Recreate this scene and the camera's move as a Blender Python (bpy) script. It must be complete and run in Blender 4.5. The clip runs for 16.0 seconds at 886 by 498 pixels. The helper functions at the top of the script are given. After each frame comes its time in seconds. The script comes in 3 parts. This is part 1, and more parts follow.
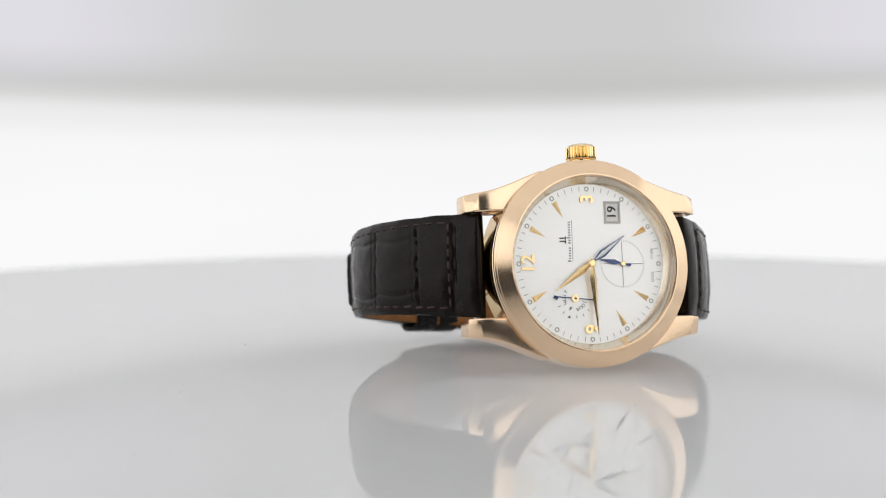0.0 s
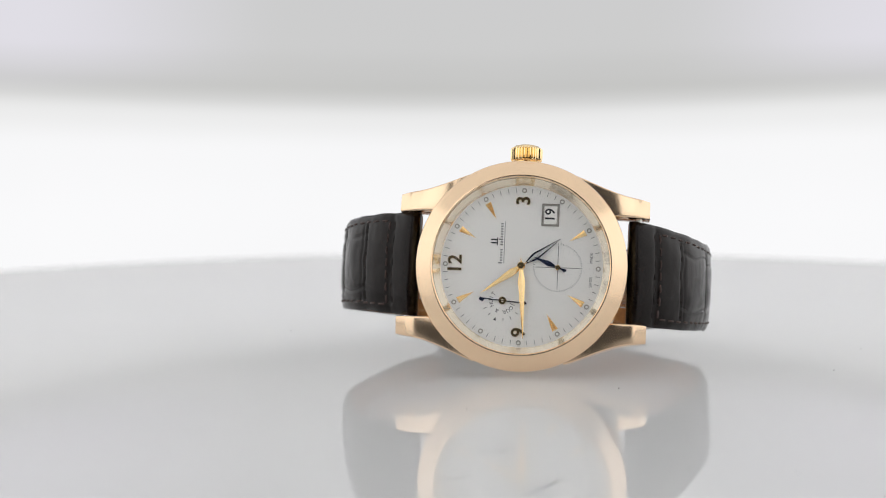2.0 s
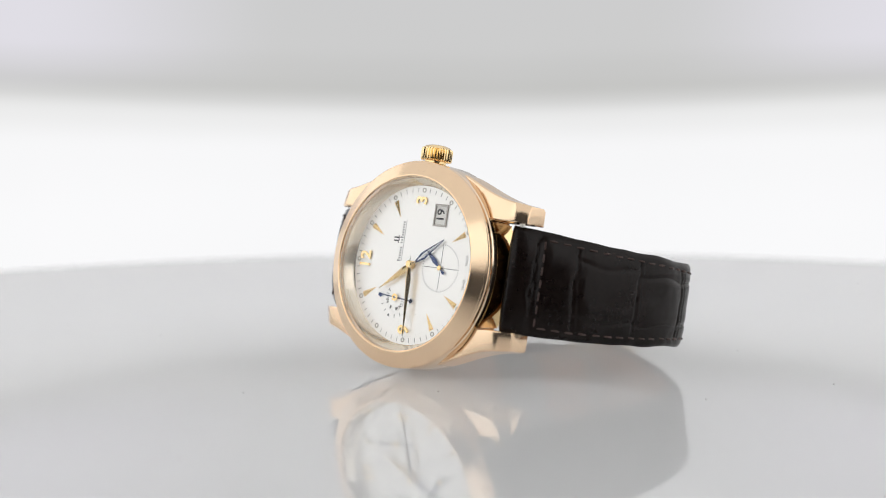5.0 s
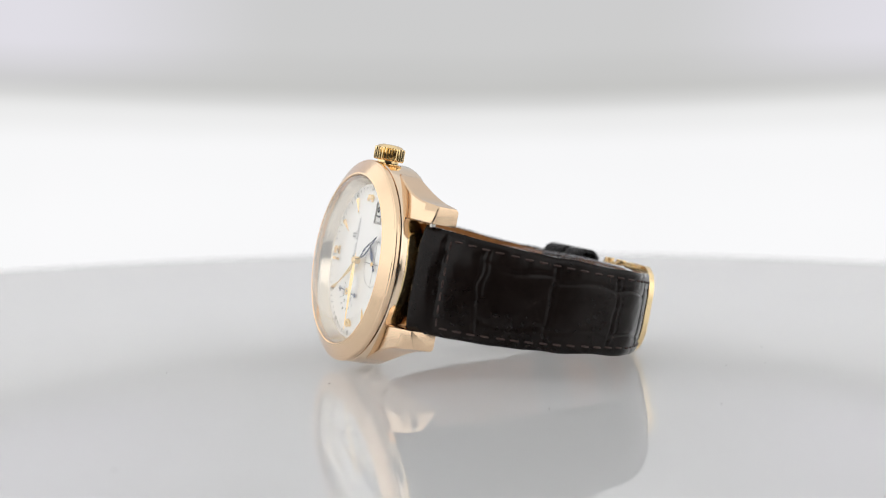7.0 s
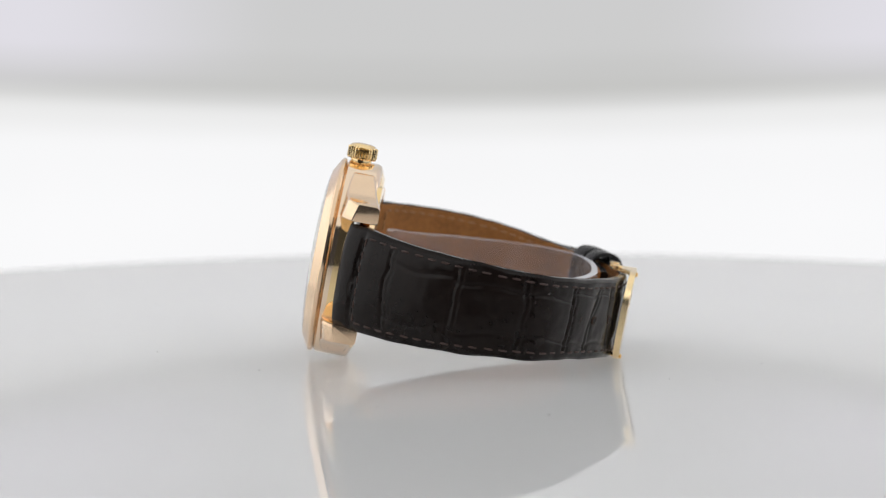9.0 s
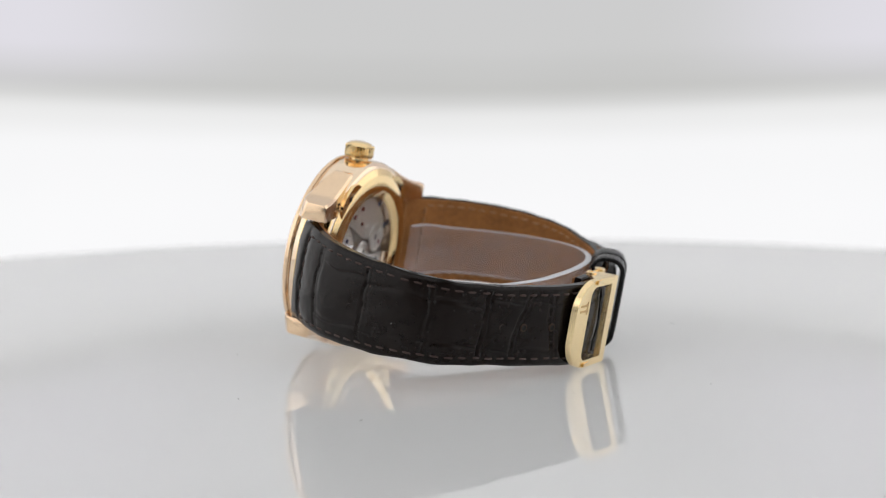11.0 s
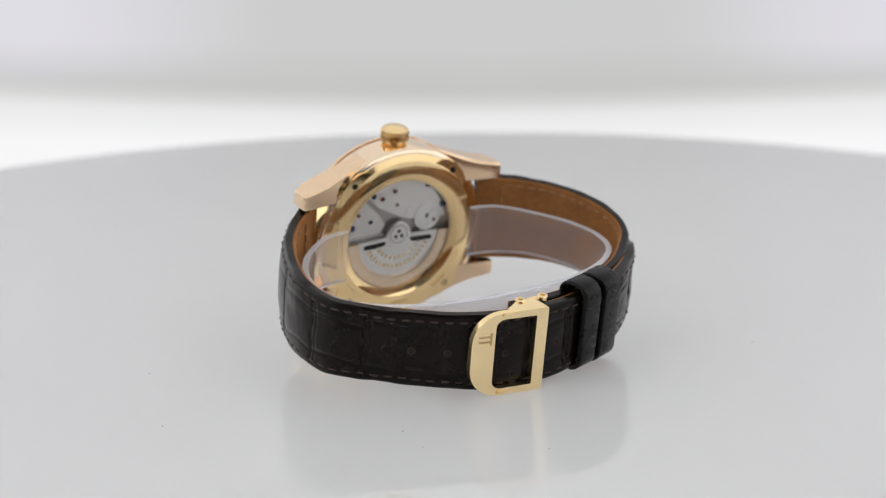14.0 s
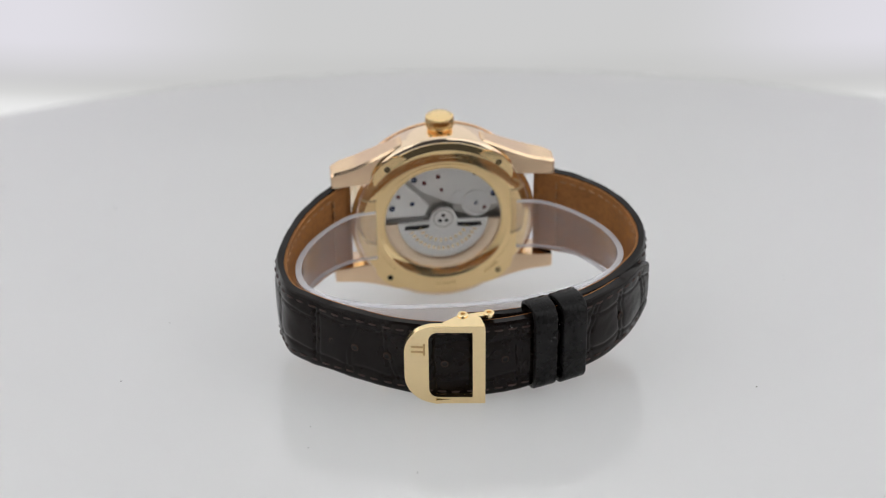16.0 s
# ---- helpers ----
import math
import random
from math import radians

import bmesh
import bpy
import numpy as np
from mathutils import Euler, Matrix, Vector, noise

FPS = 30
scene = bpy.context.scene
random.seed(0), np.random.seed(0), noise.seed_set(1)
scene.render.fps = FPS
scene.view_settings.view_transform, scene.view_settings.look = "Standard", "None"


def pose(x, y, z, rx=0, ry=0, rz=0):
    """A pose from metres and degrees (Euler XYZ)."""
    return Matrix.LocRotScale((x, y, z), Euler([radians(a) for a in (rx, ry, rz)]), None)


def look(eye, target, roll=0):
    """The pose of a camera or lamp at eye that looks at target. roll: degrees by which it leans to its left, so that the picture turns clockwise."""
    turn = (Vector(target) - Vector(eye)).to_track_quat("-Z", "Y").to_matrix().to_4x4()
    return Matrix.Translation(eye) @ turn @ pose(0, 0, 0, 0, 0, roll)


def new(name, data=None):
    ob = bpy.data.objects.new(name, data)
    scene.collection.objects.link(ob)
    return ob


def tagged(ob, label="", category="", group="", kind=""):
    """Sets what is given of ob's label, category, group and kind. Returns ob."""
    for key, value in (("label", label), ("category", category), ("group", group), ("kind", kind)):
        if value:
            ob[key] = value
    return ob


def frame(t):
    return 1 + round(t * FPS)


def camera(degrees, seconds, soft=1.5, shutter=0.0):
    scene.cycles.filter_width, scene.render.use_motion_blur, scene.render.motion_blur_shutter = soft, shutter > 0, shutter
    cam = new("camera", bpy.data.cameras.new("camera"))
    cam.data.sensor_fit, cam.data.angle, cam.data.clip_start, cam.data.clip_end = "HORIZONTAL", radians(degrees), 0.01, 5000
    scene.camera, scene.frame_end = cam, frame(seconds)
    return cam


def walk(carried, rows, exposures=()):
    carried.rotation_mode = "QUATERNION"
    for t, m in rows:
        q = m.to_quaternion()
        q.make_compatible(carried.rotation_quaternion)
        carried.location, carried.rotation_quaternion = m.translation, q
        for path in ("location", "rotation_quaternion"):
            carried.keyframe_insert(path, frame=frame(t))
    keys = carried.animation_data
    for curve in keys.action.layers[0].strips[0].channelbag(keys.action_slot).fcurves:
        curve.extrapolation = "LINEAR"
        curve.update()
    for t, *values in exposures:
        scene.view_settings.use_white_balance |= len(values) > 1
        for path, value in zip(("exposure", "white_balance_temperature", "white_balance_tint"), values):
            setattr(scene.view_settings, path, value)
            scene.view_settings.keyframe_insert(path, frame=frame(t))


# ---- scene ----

MM = 0.001
CLIP = 16.0

# the camera stands still before the turntable
cam = camera(28.68, CLIP, soft=1.1)
EYE = (-0.01082, -0.36189, 0.05265)
cam.data.dof.use_dof, cam.data.dof.focus_distance, cam.data.dof.aperture_fstop = True, 0.331, 16.0
HERE = look(EYE, (EYE[0], EYE[1] + 0.9963, EYE[2] - 0.0863), -0.27)
walk(cam, [(0.0, HERE), (CLIP, HERE)], [(0.0, 0.0), (CLIP, 0.0)])

# faint room light outside the light tent
world = bpy.data.worlds.new("room")
scene.world = world
world.use_nodes = True
world.node_tree.nodes["Background"].inputs[0].default_value = (0.8, 0.85, 1.0, 1)
world.node_tree.nodes["Background"].inputs[1].default_value = 0.25


# ---- how the turntable goes: it turns evenly, then tips towards the camera
TIP = [(0.0, 0.0), (9.6, 0.0), (10.2, 0.15), (10.7, 0.65), (11.1, 1.4), (11.5, 2.4), (12.0, 4.02), (12.5, 5.65), (13.0, 7.22),
       (13.5, 8.76), (14.0, 10.24), (14.5, 11.66), (15.0, 13.05), (15.5, 14.32), (16.0, 15.5)]
HINGE = Vector((0.0, -0.00587, -0.01978))


def tip(t):
    for (a, p), (b, q) in zip(TIP, TIP[1:]):
        if t <= b:
            return p + (q - p) * (t - a) / (b - a)
    return TIP[-1][1]


def table_pose(t):
    turn = -11.881 * t - 0.00326 * t * t
    return Matrix.Translation(HINGE) @ pose(0, 0, 0, tip(t)) @ Matrix.Translation(-HINGE) @ pose(0, 0, 0, 0, 0, turn)


# the watch lies on its side on the table: x to six o'clock, y to three, z out of the dial
LIE = Matrix(((0.95183, -0.02975, 0.30518, 0.017402), (0.30505, 0.19253, -0.93267, -0.029377),
              (-0.03101, 0.98084, 0.19233, 0.020844), (0, 0, 0, 1)))


# ---- materials
def material(name):
    m = bpy.data.materials.new(name)
    m.use_nodes = True
    return m, m.node_tree.nodes, m.node_tree.links, m.node_tree.nodes["Principled BSDF"]


def plain(name, colour, rough=0.5, metal=0.0, grain=0.0, size=600.0, bump=0.0, coat=0.0, stretch=(1, 1, 1), spread=0.08):
    """A surface with noise in colour, roughness and relief at two scales."""
    m, nodes, links, bsdf = material(name)
    bsdf.inputs["Metallic"].default_value = metal
    bsdf.inputs["Coat Weight"].default_value = coat
    at = nodes.new("ShaderNodeTexCoord")
    mapping = nodes.new("ShaderNodeMapping")
    mapping.inputs["Scale"].default_value = stretch
    links.new(at.outputs["Object"], mapping.inputs["Vector"])
    fine, broad = nodes.new("ShaderNodeTexNoise"), nodes.new("ShaderNodeTexNoise")
    for n, k in ((fine, size), (broad, size / 9)):
        n.inputs["Scale"].default_value = k
        n.inputs["Detail"].default_value = 4
        links.new(mapping.outputs[0], n.inputs["Vector"])
    both = nodes.new("ShaderNodeMath")
    both.operation = "ADD"
    links.new(fine.outputs["Fac"], both.inputs[0])
    links.new(broad.outputs["Fac"], both.inputs[1])
    ramp = nodes.new("ShaderNodeMapRange")
    ramp.inputs["From Min"].default_value, ramp.inputs["From Max"].default_value = 0.6, 1.4
    links.new(both.outputs[0], ramp.inputs["Value"])
    mix = nodes.new("ShaderNodeMix")
    mix.data_type = "RGBA"
    mix.inputs[6].default_value = (*[c * (1 - grain) for c in colour], 1)
    mix.inputs[7].default_value = (*[min(1.0, c * (1 + grain)) for c in colour], 1)
    links.new(ramp.outputs[0], mix.inputs[0])
    links.new(mix.outputs[2], bsdf.inputs["Base Color"])
    worn = nodes.new("ShaderNodeMapRange")
    worn.inputs["To Min"].default_value, worn.inputs["To Max"].default_value = rough * (1 - spread), rough * (1 + spread)
    links.new(ramp.outputs[0], worn.inputs["Value"])
    links.new(worn.outputs[0], bsdf.inputs["Roughness"])
    if bump:
        b = nodes.new("ShaderNodeBump")
        b.inputs["Strength"].default_value, b.inputs["Distance"].default_value = 0.6, bump
        links.new(fine.outputs["Fac"], b.inputs["Height"])
        links.new(b.outputs[0], bsdf.inputs["Normal"])
    return m


def leather(name, colour, rough, creases=1.0):
    """Alligator hide: fine creases and pores over soft patches of colour."""
    m = plain(name, colour, rough, grain=0.35, size=900, spread=0.3)
    nodes, links = m.node_tree.nodes, m.node_tree.links
    bsdf = nodes["Principled BSDF"]
    bsdf.inputs["Specular IOR Level"].default_value = 0.16
    at = nodes.new("ShaderNodeTexCoord")
    cells, pores = nodes.new("ShaderNodeTexVoronoi"), nodes.new("ShaderNodeTexNoise")
    cells.feature = "DISTANCE_TO_EDGE"
    cells.inputs["Scale"].default_value = 420
    pores.inputs["Scale"].default_value = 2600
    for n in (cells, pores):
        links.new(at.outputs["Object"], n.inputs["Vector"])
    edge = nodes.new("ShaderNodeMapRange")
    edge.inputs["From Max"].default_value = 0.12
    links.new(cells.outputs["Distance"], edge.inputs["Value"])
    add = nodes.new("ShaderNodeMath")
    add.operation = "MULTIPLY_ADD"
    add.inputs[1].default_value = 0.5
    links.new(pores.outputs["Fac"], add.inputs[0])
    links.new(edge.outputs[0], add.inputs[2])
    b = nodes.new("ShaderNodeBump")
    b.inputs["Strength"].default_value, b.inputs["Distance"].default_value = 0.06 * creases, 0.0001
    links.new(add.outputs[0], b.inputs["Height"])
    links.new(b.outputs[0], bsdf.inputs["Normal"])
    return m


def clear(name, tint, gloss=1.45, rough=0.0, frost=0.0, steep=5.0):
    """Thin clear glass or plastic: light passes straight, Fresnel sets the gloss."""
    m, nodes, links, bsdf = material(name)
    nodes.remove(bsdf)
    through_, shine = nodes.new("ShaderNodeBsdfTransparent"), nodes.new("ShaderNodeBsdfGlossy")
    mix, facing, power, scale = (nodes.new("ShaderNode" + k) for k in ("MixShader", "LayerWeight", "Math", "Math"))
    through_.inputs[0].default_value = (*tint, 1)
    shine.inputs["Roughness"].default_value = rough
    facing.inputs["Blend"].default_value = 0.5
    power.operation, power.inputs[1].default_value = "POWER", steep
    links.new(facing.outputs["Facing"], power.inputs[0])
    scale.operation, scale.inputs[1].default_value, scale.inputs[2].default_value = "MULTIPLY_ADD", 0.9, ((gloss - 1) / (gloss + 1)) ** 2
    links.new(power.outputs[0], scale.inputs[0])
    links.new(scale.outputs[0], mix.inputs[0])
    links.new(through_.outputs[0], mix.inputs[1])
    links.new(shine.outputs[0], mix.inputs[2])
    out = mix.outputs[0]
    if frost:
        haze, more = nodes.new("ShaderNodeBsdfDiffuse"), nodes.new("ShaderNodeMixShader")
        haze.inputs[0].default_value = (0.85, 0.85, 0.88, 1)
        more.inputs[0].default_value = frost
        links.new(out, more.inputs[1])
        links.new(haze.outputs[0], more.inputs[2])
        out = more.outputs[0]
    links.new(out, nodes["Material Output"].inputs[0])
    return m


def glow(name, stops, side=None, side_at=(0.06, 0.16), side_from=(0.05, 0.06), sag=0.0):
    """A diffuser with its light painted in as emission. stops: (height in metres, colour) upwards; side: the colour
    towards the sides, above a height.
    """
    m, nodes, links, bsdf = material(name)
    nodes.remove(bsdf)
    em = nodes.new("ShaderNodeEmission")
    at, split = nodes.new("ShaderNodeTexCoord"), nodes.new("ShaderNodeSeparateXYZ")
    links.new(at.outputs["Object"], split.inputs[0])
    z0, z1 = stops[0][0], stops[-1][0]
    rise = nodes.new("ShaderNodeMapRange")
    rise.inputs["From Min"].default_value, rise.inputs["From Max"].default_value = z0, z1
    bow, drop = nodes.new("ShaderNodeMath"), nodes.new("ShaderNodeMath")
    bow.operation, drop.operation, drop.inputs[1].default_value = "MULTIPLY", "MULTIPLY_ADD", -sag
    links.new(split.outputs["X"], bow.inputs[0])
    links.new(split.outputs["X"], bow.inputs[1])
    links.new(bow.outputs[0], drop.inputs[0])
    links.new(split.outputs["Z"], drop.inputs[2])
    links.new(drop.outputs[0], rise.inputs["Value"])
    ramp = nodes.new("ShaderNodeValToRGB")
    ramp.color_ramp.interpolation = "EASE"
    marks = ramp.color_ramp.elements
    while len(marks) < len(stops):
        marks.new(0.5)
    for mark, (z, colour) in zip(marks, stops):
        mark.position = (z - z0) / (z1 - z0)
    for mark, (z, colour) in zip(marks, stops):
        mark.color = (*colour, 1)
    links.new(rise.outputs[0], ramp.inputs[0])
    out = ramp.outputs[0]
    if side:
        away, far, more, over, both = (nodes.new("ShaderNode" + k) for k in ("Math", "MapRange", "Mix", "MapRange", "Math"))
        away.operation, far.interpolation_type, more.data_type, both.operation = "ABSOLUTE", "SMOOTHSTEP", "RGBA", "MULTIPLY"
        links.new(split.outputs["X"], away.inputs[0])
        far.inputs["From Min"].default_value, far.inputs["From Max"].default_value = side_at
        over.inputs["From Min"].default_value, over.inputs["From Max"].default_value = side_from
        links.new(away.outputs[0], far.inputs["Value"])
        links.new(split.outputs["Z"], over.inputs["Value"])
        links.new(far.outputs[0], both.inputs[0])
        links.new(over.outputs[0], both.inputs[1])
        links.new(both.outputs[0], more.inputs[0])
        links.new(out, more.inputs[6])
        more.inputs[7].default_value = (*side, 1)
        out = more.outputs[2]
    cloud = nodes.new("ShaderNodeTexNoise")
    cloud.inputs["Scale"].default_value = 9
    links.new(at.outputs["Object"], cloud.inputs["Vector"])
    even = nodes.new("ShaderNodeMapRange")
    even.inputs["To Min"].default_value, even.inputs["To Max"].default_value = 0.97, 1.03
    links.new(cloud.outputs["Fac"], even.inputs["Value"])
    links.new(even.outputs[0], em.inputs["Strength"])
    links.new(out, em.inputs["Color"])
    links.new(em.outputs[0], nodes["Material Output"].inputs[0])
    return m


def acrylic(name, colour, pass_through, rough):
    """Milky acrylic: part of the light passes from below, with a glossy top."""
    m, nodes, links, bsdf = material(name)
    nodes.remove(bsdf)
    milk, pass_, gloss = (nodes.new("ShaderNodeBsdf" + k) for k in ("Diffuse", "Translucent", "Glossy"))
    inner, outer, fresnel = nodes.new("ShaderNodeMixShader"), nodes.new("ShaderNodeMixShader"), nodes.new("ShaderNodeFresnel")
    at, smear, tone, haze = (nodes.new("ShaderNode" + k) for k in ("TexCoord", "TexNoise", "MapRange", "MapRange"))
    links.new(at.outputs["Object"], smear.inputs["Vector"])
    smear.inputs["Scale"].default_value, smear.inputs["Detail"].default_value = 22, 6
    tone.inputs["To Min"].default_value, tone.inputs["To Max"].default_value = colour - 0.012, colour + 0.012
    haze.inputs["To Min"].default_value, haze.inputs["To Max"].default_value = rough * 0.6, rough * 1.4
    for n in (tone, haze):
        links.new(smear.outputs["Fac"], n.inputs["Value"])
    links.new(haze.outputs[0], gloss.inputs["Roughness"])
    for n in (milk, pass_):
        links.new(tone.outputs[0], n.inputs["Color"])
    inner.inputs[0].default_value = pass_through
    links.new(milk.outputs[0], inner.inputs[1])
    links.new(pass_.outputs[0], inner.inputs[2])
    fresnel.inputs[0].default_value = 1.6
    links.new(fresnel.outputs[0], outer.inputs[0])
    links.new(inner.outputs[0], outer.inputs[1])
    links.new(gloss.outputs[0], outer.inputs[2])
    links.new(outer.outputs[0], nodes["Material Output"].inputs[0])
    return m


ROSE = plain("rose_gold_polished", (0.87, 0.69, 0.51), 0.1, 1.0, grain=0.03, size=260)
BEZEL = plain("rose_gold_satin", (0.84, 0.62, 0.42), 0.16, 1.0, grain=0.03, size=300)
GOLD = plain("yellow_gold_polished", (0.91, 0.68, 0.36), 0.1, 1.0, grain=0.03, size=260)
CLASP = plain("yellow_gold_brushed", (0.93, 0.73, 0.42), 0.24, 1.0, grain=0.05, size=500, stretch=(1, 8, 1))
HIDE = leather("black_brown_alligator", (0.0070, 0.0044, 0.0036), 0.21, 0.45)
RAW_EDGE = plain("raw_brown_leather", (0.028, 0.014, 0.007), 0.95, grain=0.4, size=1500)
STRAPS = leather("black_leather", (0.006, 0.0055, 0.0055), 0.28, 0.4)
LINING = leather("tan_calf_lining", (0.27, 0.115, 0.036), 0.6, 0.6)
THREAD = plain("brown_thread", (0.032, 0.014, 0.010), 0.7, grain=0.3, size=3000, bump=0.00005)
TAN_THREAD = plain("tan_thread", (0.30, 0.15, 0.06), 0.7, grain=0.3, size=3000, bump=0.00005)
SILVER = plain("silvered_dial", (0.95, 0.94, 0.92), 0.34, 0.42, grain=0.02, size=700, stretch=(1, 6, 1))
RIM = plain("golden_rim", (0.90, 0.81, 0.68), 0.14, 0.8, grain=0.03, size=500)
INK = plain("black_print", (0.03, 0.03, 0.035), 0.6, grain=0.1, size=900)
GREY_INK = plain("grey_print", (0.12, 0.12, 0.13), 0.6, grain=0.1, size=900)
PALE_INK = plain("pale_grey_print", (0.16, 0.16, 0.17), 0.6, grain=0.1, size=900)
BLUED = plain("blued_steel", (0.07, 0.09, 0.17), 0.22, 0.9, grain=0.15, size=600)
STEEL = plain("rhodium_steel", (0.82, 0.81, 0.79), 0.3, 0.85, grain=0.10, size=420, stretch=(1, 5, 1))
DARK_STEEL = plain("dark_steel", (0.44, 0.43, 0.41), 0.35, 0.9, grain=0.2, size=420)
STEEL_LIGHT = plain("brushed_rotor_steel", (0.80, 0.80, 0.79), 0.36, 0.85, grain=0.06, size=420, stretch=(6, 1, 1))
DARK = plain("dark_hollow", (0.003, 0.003, 0.003), 0.9, grain=0.2, size=600)
RUBY = plain("ruby_jewel", (0.16, 0.05, 0.05), 0.15, grain=0.2, size=600)
ENGRAVED = plain("engraved_gold", (0.55, 0.38, 0.18), 0.5, 0.8, grain=0.2, size=900)
FRAME = plain("grey_metal_frame", (0.40, 0.38, 0.35), 0.35, 0.8, grain=0.1, size=600)
CREAM = plain("date_disc_white", (0.82, 0.81, 0.78), 0.5, grain=0.03, size=600)
CRYSTAL = clear("sapphire_crystal", (0.985, 0.985, 0.98), 1.2, steep=2.8)
BACK_CRYSTAL = clear("sapphire_back", (0.97, 0.97, 0.97), 1.35)
PLASTIC = clear("clear_plastic", (0.96, 0.95, 0.96), 1.45, 0.08, frost=0.07)
CUT_EDGE = clear("frosted_cut_edge", (0.9, 0.9, 0.92), 1.45, 0.2, frost=0.26)
ACRYLIC = acrylic("milky_acrylic", 0.83, 0.6, 0.0)
LINT = plain("grey_dust", (0.18, 0.17, 0.16), 0.8, grain=0.2, size=2000)
CLOTH = plain("grey_cloth", (0.30, 0.30, 0.31), 0.85, grain=0.1, size=300, bump=0.0004)
BLACK_CLOTH = plain("black_cloth", (0.02, 0.02, 0.022), 0.9, grain=0.1, size=300, bump=0.0004)
# light painted into the emission: bright foot, soft edge, dark band, violet sides
BACKLIGHT = glow("painted_backlight", [(-0.34, (0.9, 0.9, 0.9)), (0.0, (0.95, 0.95, 0.96)), (0.030, (0.93, 0.93, 0.94)), (0.045, (0.83, 0.83, 0.83)), (0.051, (0.66, 0.66, 0.655)),
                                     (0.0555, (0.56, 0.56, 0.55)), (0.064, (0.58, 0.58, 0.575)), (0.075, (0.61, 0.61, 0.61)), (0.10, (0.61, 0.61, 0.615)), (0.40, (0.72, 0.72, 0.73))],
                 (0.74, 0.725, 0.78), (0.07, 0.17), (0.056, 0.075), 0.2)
SIDES = glow("side_diffuser", [(-0.34, (0.5, 0.5, 0.5)), (0.0, (1.0, 1.0, 1.0)), (0.15, (1.4, 1.4, 1.4)), (0.4, (1.35, 1.35, 1.35))])
FRONT = glow("front_fill_glow", [(0.1, (0.7, 0.7, 0.7)), (0.2, (1.55, 1.55, 1.55)), (0.4, (1.55, 1.55, 1.55))])
TOP = glow("top_fill_glow", [(0.3, (0.9, 0.9, 0.9)), (0.5, (0.9, 0.9, 0.9))])
BOTTOM = glow("bottom_diffuser", [(-0.4, (3.6, 3.6, 3.6)), (-0.3, (3.6, 3.6, 3.6))])


# ---- building helpers, in millimetres
def part(name, bm, mat, parent=None, label="", angle=35, kind="", at=None):
    bmesh.ops.recalc_face_normals(bm, faces=bm.faces)
    bmesh.ops.scale(bm, vec=(MM, MM, MM), verts=bm.verts)
    me = bpy.data.meshes.new(name)
    bm.to_mesh(me)
    bm.free()
    me.materials.append(mat)
    me.shade_smooth()
    me.set_sharp_from_angle(angle=radians(angle))
    ob = new(name, me)
    if parent:
        ob.parent = parent
    if at:
        ob.location = [c * MM for c in at]
    return tagged(ob, label, kind=kind)


def lathe(bm, profile, segments=96, closed=False, a0=0.0, a1=360.0, centre=(0, 0)):
    """Turns a profile of (radius, height) about z."""
    full = a1 - a0 >= 360
    steps = segments if full else segments + 1
    loops = []
    for i in range(steps):
        a = radians(a0 + (a1 - a0) * i / segments)
        loops.append([bm.verts.new((centre[0] + r * math.cos(a), centre[1] + r * math.sin(a), z)) for r, z in profile])
    n = len(profile)
    for i in range(segments):
        p, q = loops[i], loops[(i + 1) % steps]
        for j in range(n if closed else n - 1):
            k = (j + 1) % n
            bm.faces.new((p[j], q[j], q[k], p[k]))
    if not full and closed:
        bm.faces.new(loops[0])
        bm.faces.new(loops[-1][::-1])
    return bm


def disc(bm, r, z0, z1, centre=(0, 0), segments=32, round_=0.0):
    prof = [(1e-4, z0), (r, z0), (r, z1 - round_ if z1 > z0 else z1 + round_), (r - round_, z1), (1e-4, z1)]
    return lathe(bm, prof, segments, centre=centre)


def prism(bm, points, z0, z1):
    low = [bm.verts.new((x, y, z0)) for x, y in points]
    high = [bm.verts.new((x, y, z1)) for x, y in points]
    bm.faces.new(low[::-1])
    bm.faces.new(high)
    for i in range(len(points)):
        j = (i + 1) % len(points)
        bm.faces.new((low[i], low[j], high[j], high[i]))
    return bm


def bar(bm, x, y, length, width, angle, z0, z1):
    c, s = math.cos(radians(angle)), math.sin(radians(angle))
    corners = [(-length / 2, -width / 2), (length / 2, -width / 2), (length / 2, width / 2), (-length / 2, width / 2)]
    return prism(bm, [(x + a * c - b * s, y + a * s + b * c) for a, b in corners], z0, z1)


def ring_plate(bm, outer, inner, z0, z1):
    """A flat frame between two outlines of equal count."""
    n = len(outer)
    loops = [[bm.verts.new((x, y, z)) for x, y in line] for line, z in ((outer, z0), (outer, z1), (inner, z1), (inner, z0))]
    for a, b in zip(loops, loops[1:] + loops[:1]):
        for i in range(n):
            j = (i + 1) % n
            bm.faces.new((a[i], a[j], b[j], b[i]))
    return bm


def soften(bm, width, segments=2, angle=40):
    edges = [e for e in bm.edges if len(e.link_faces) == 2 and e.calc_face_angle(0) > radians(angle)]
    bmesh.ops.bevel(bm, geom=edges, offset=width, segments=segments, affect="EDGES", profile=0.6, clamp_overlap=True)
    return bm


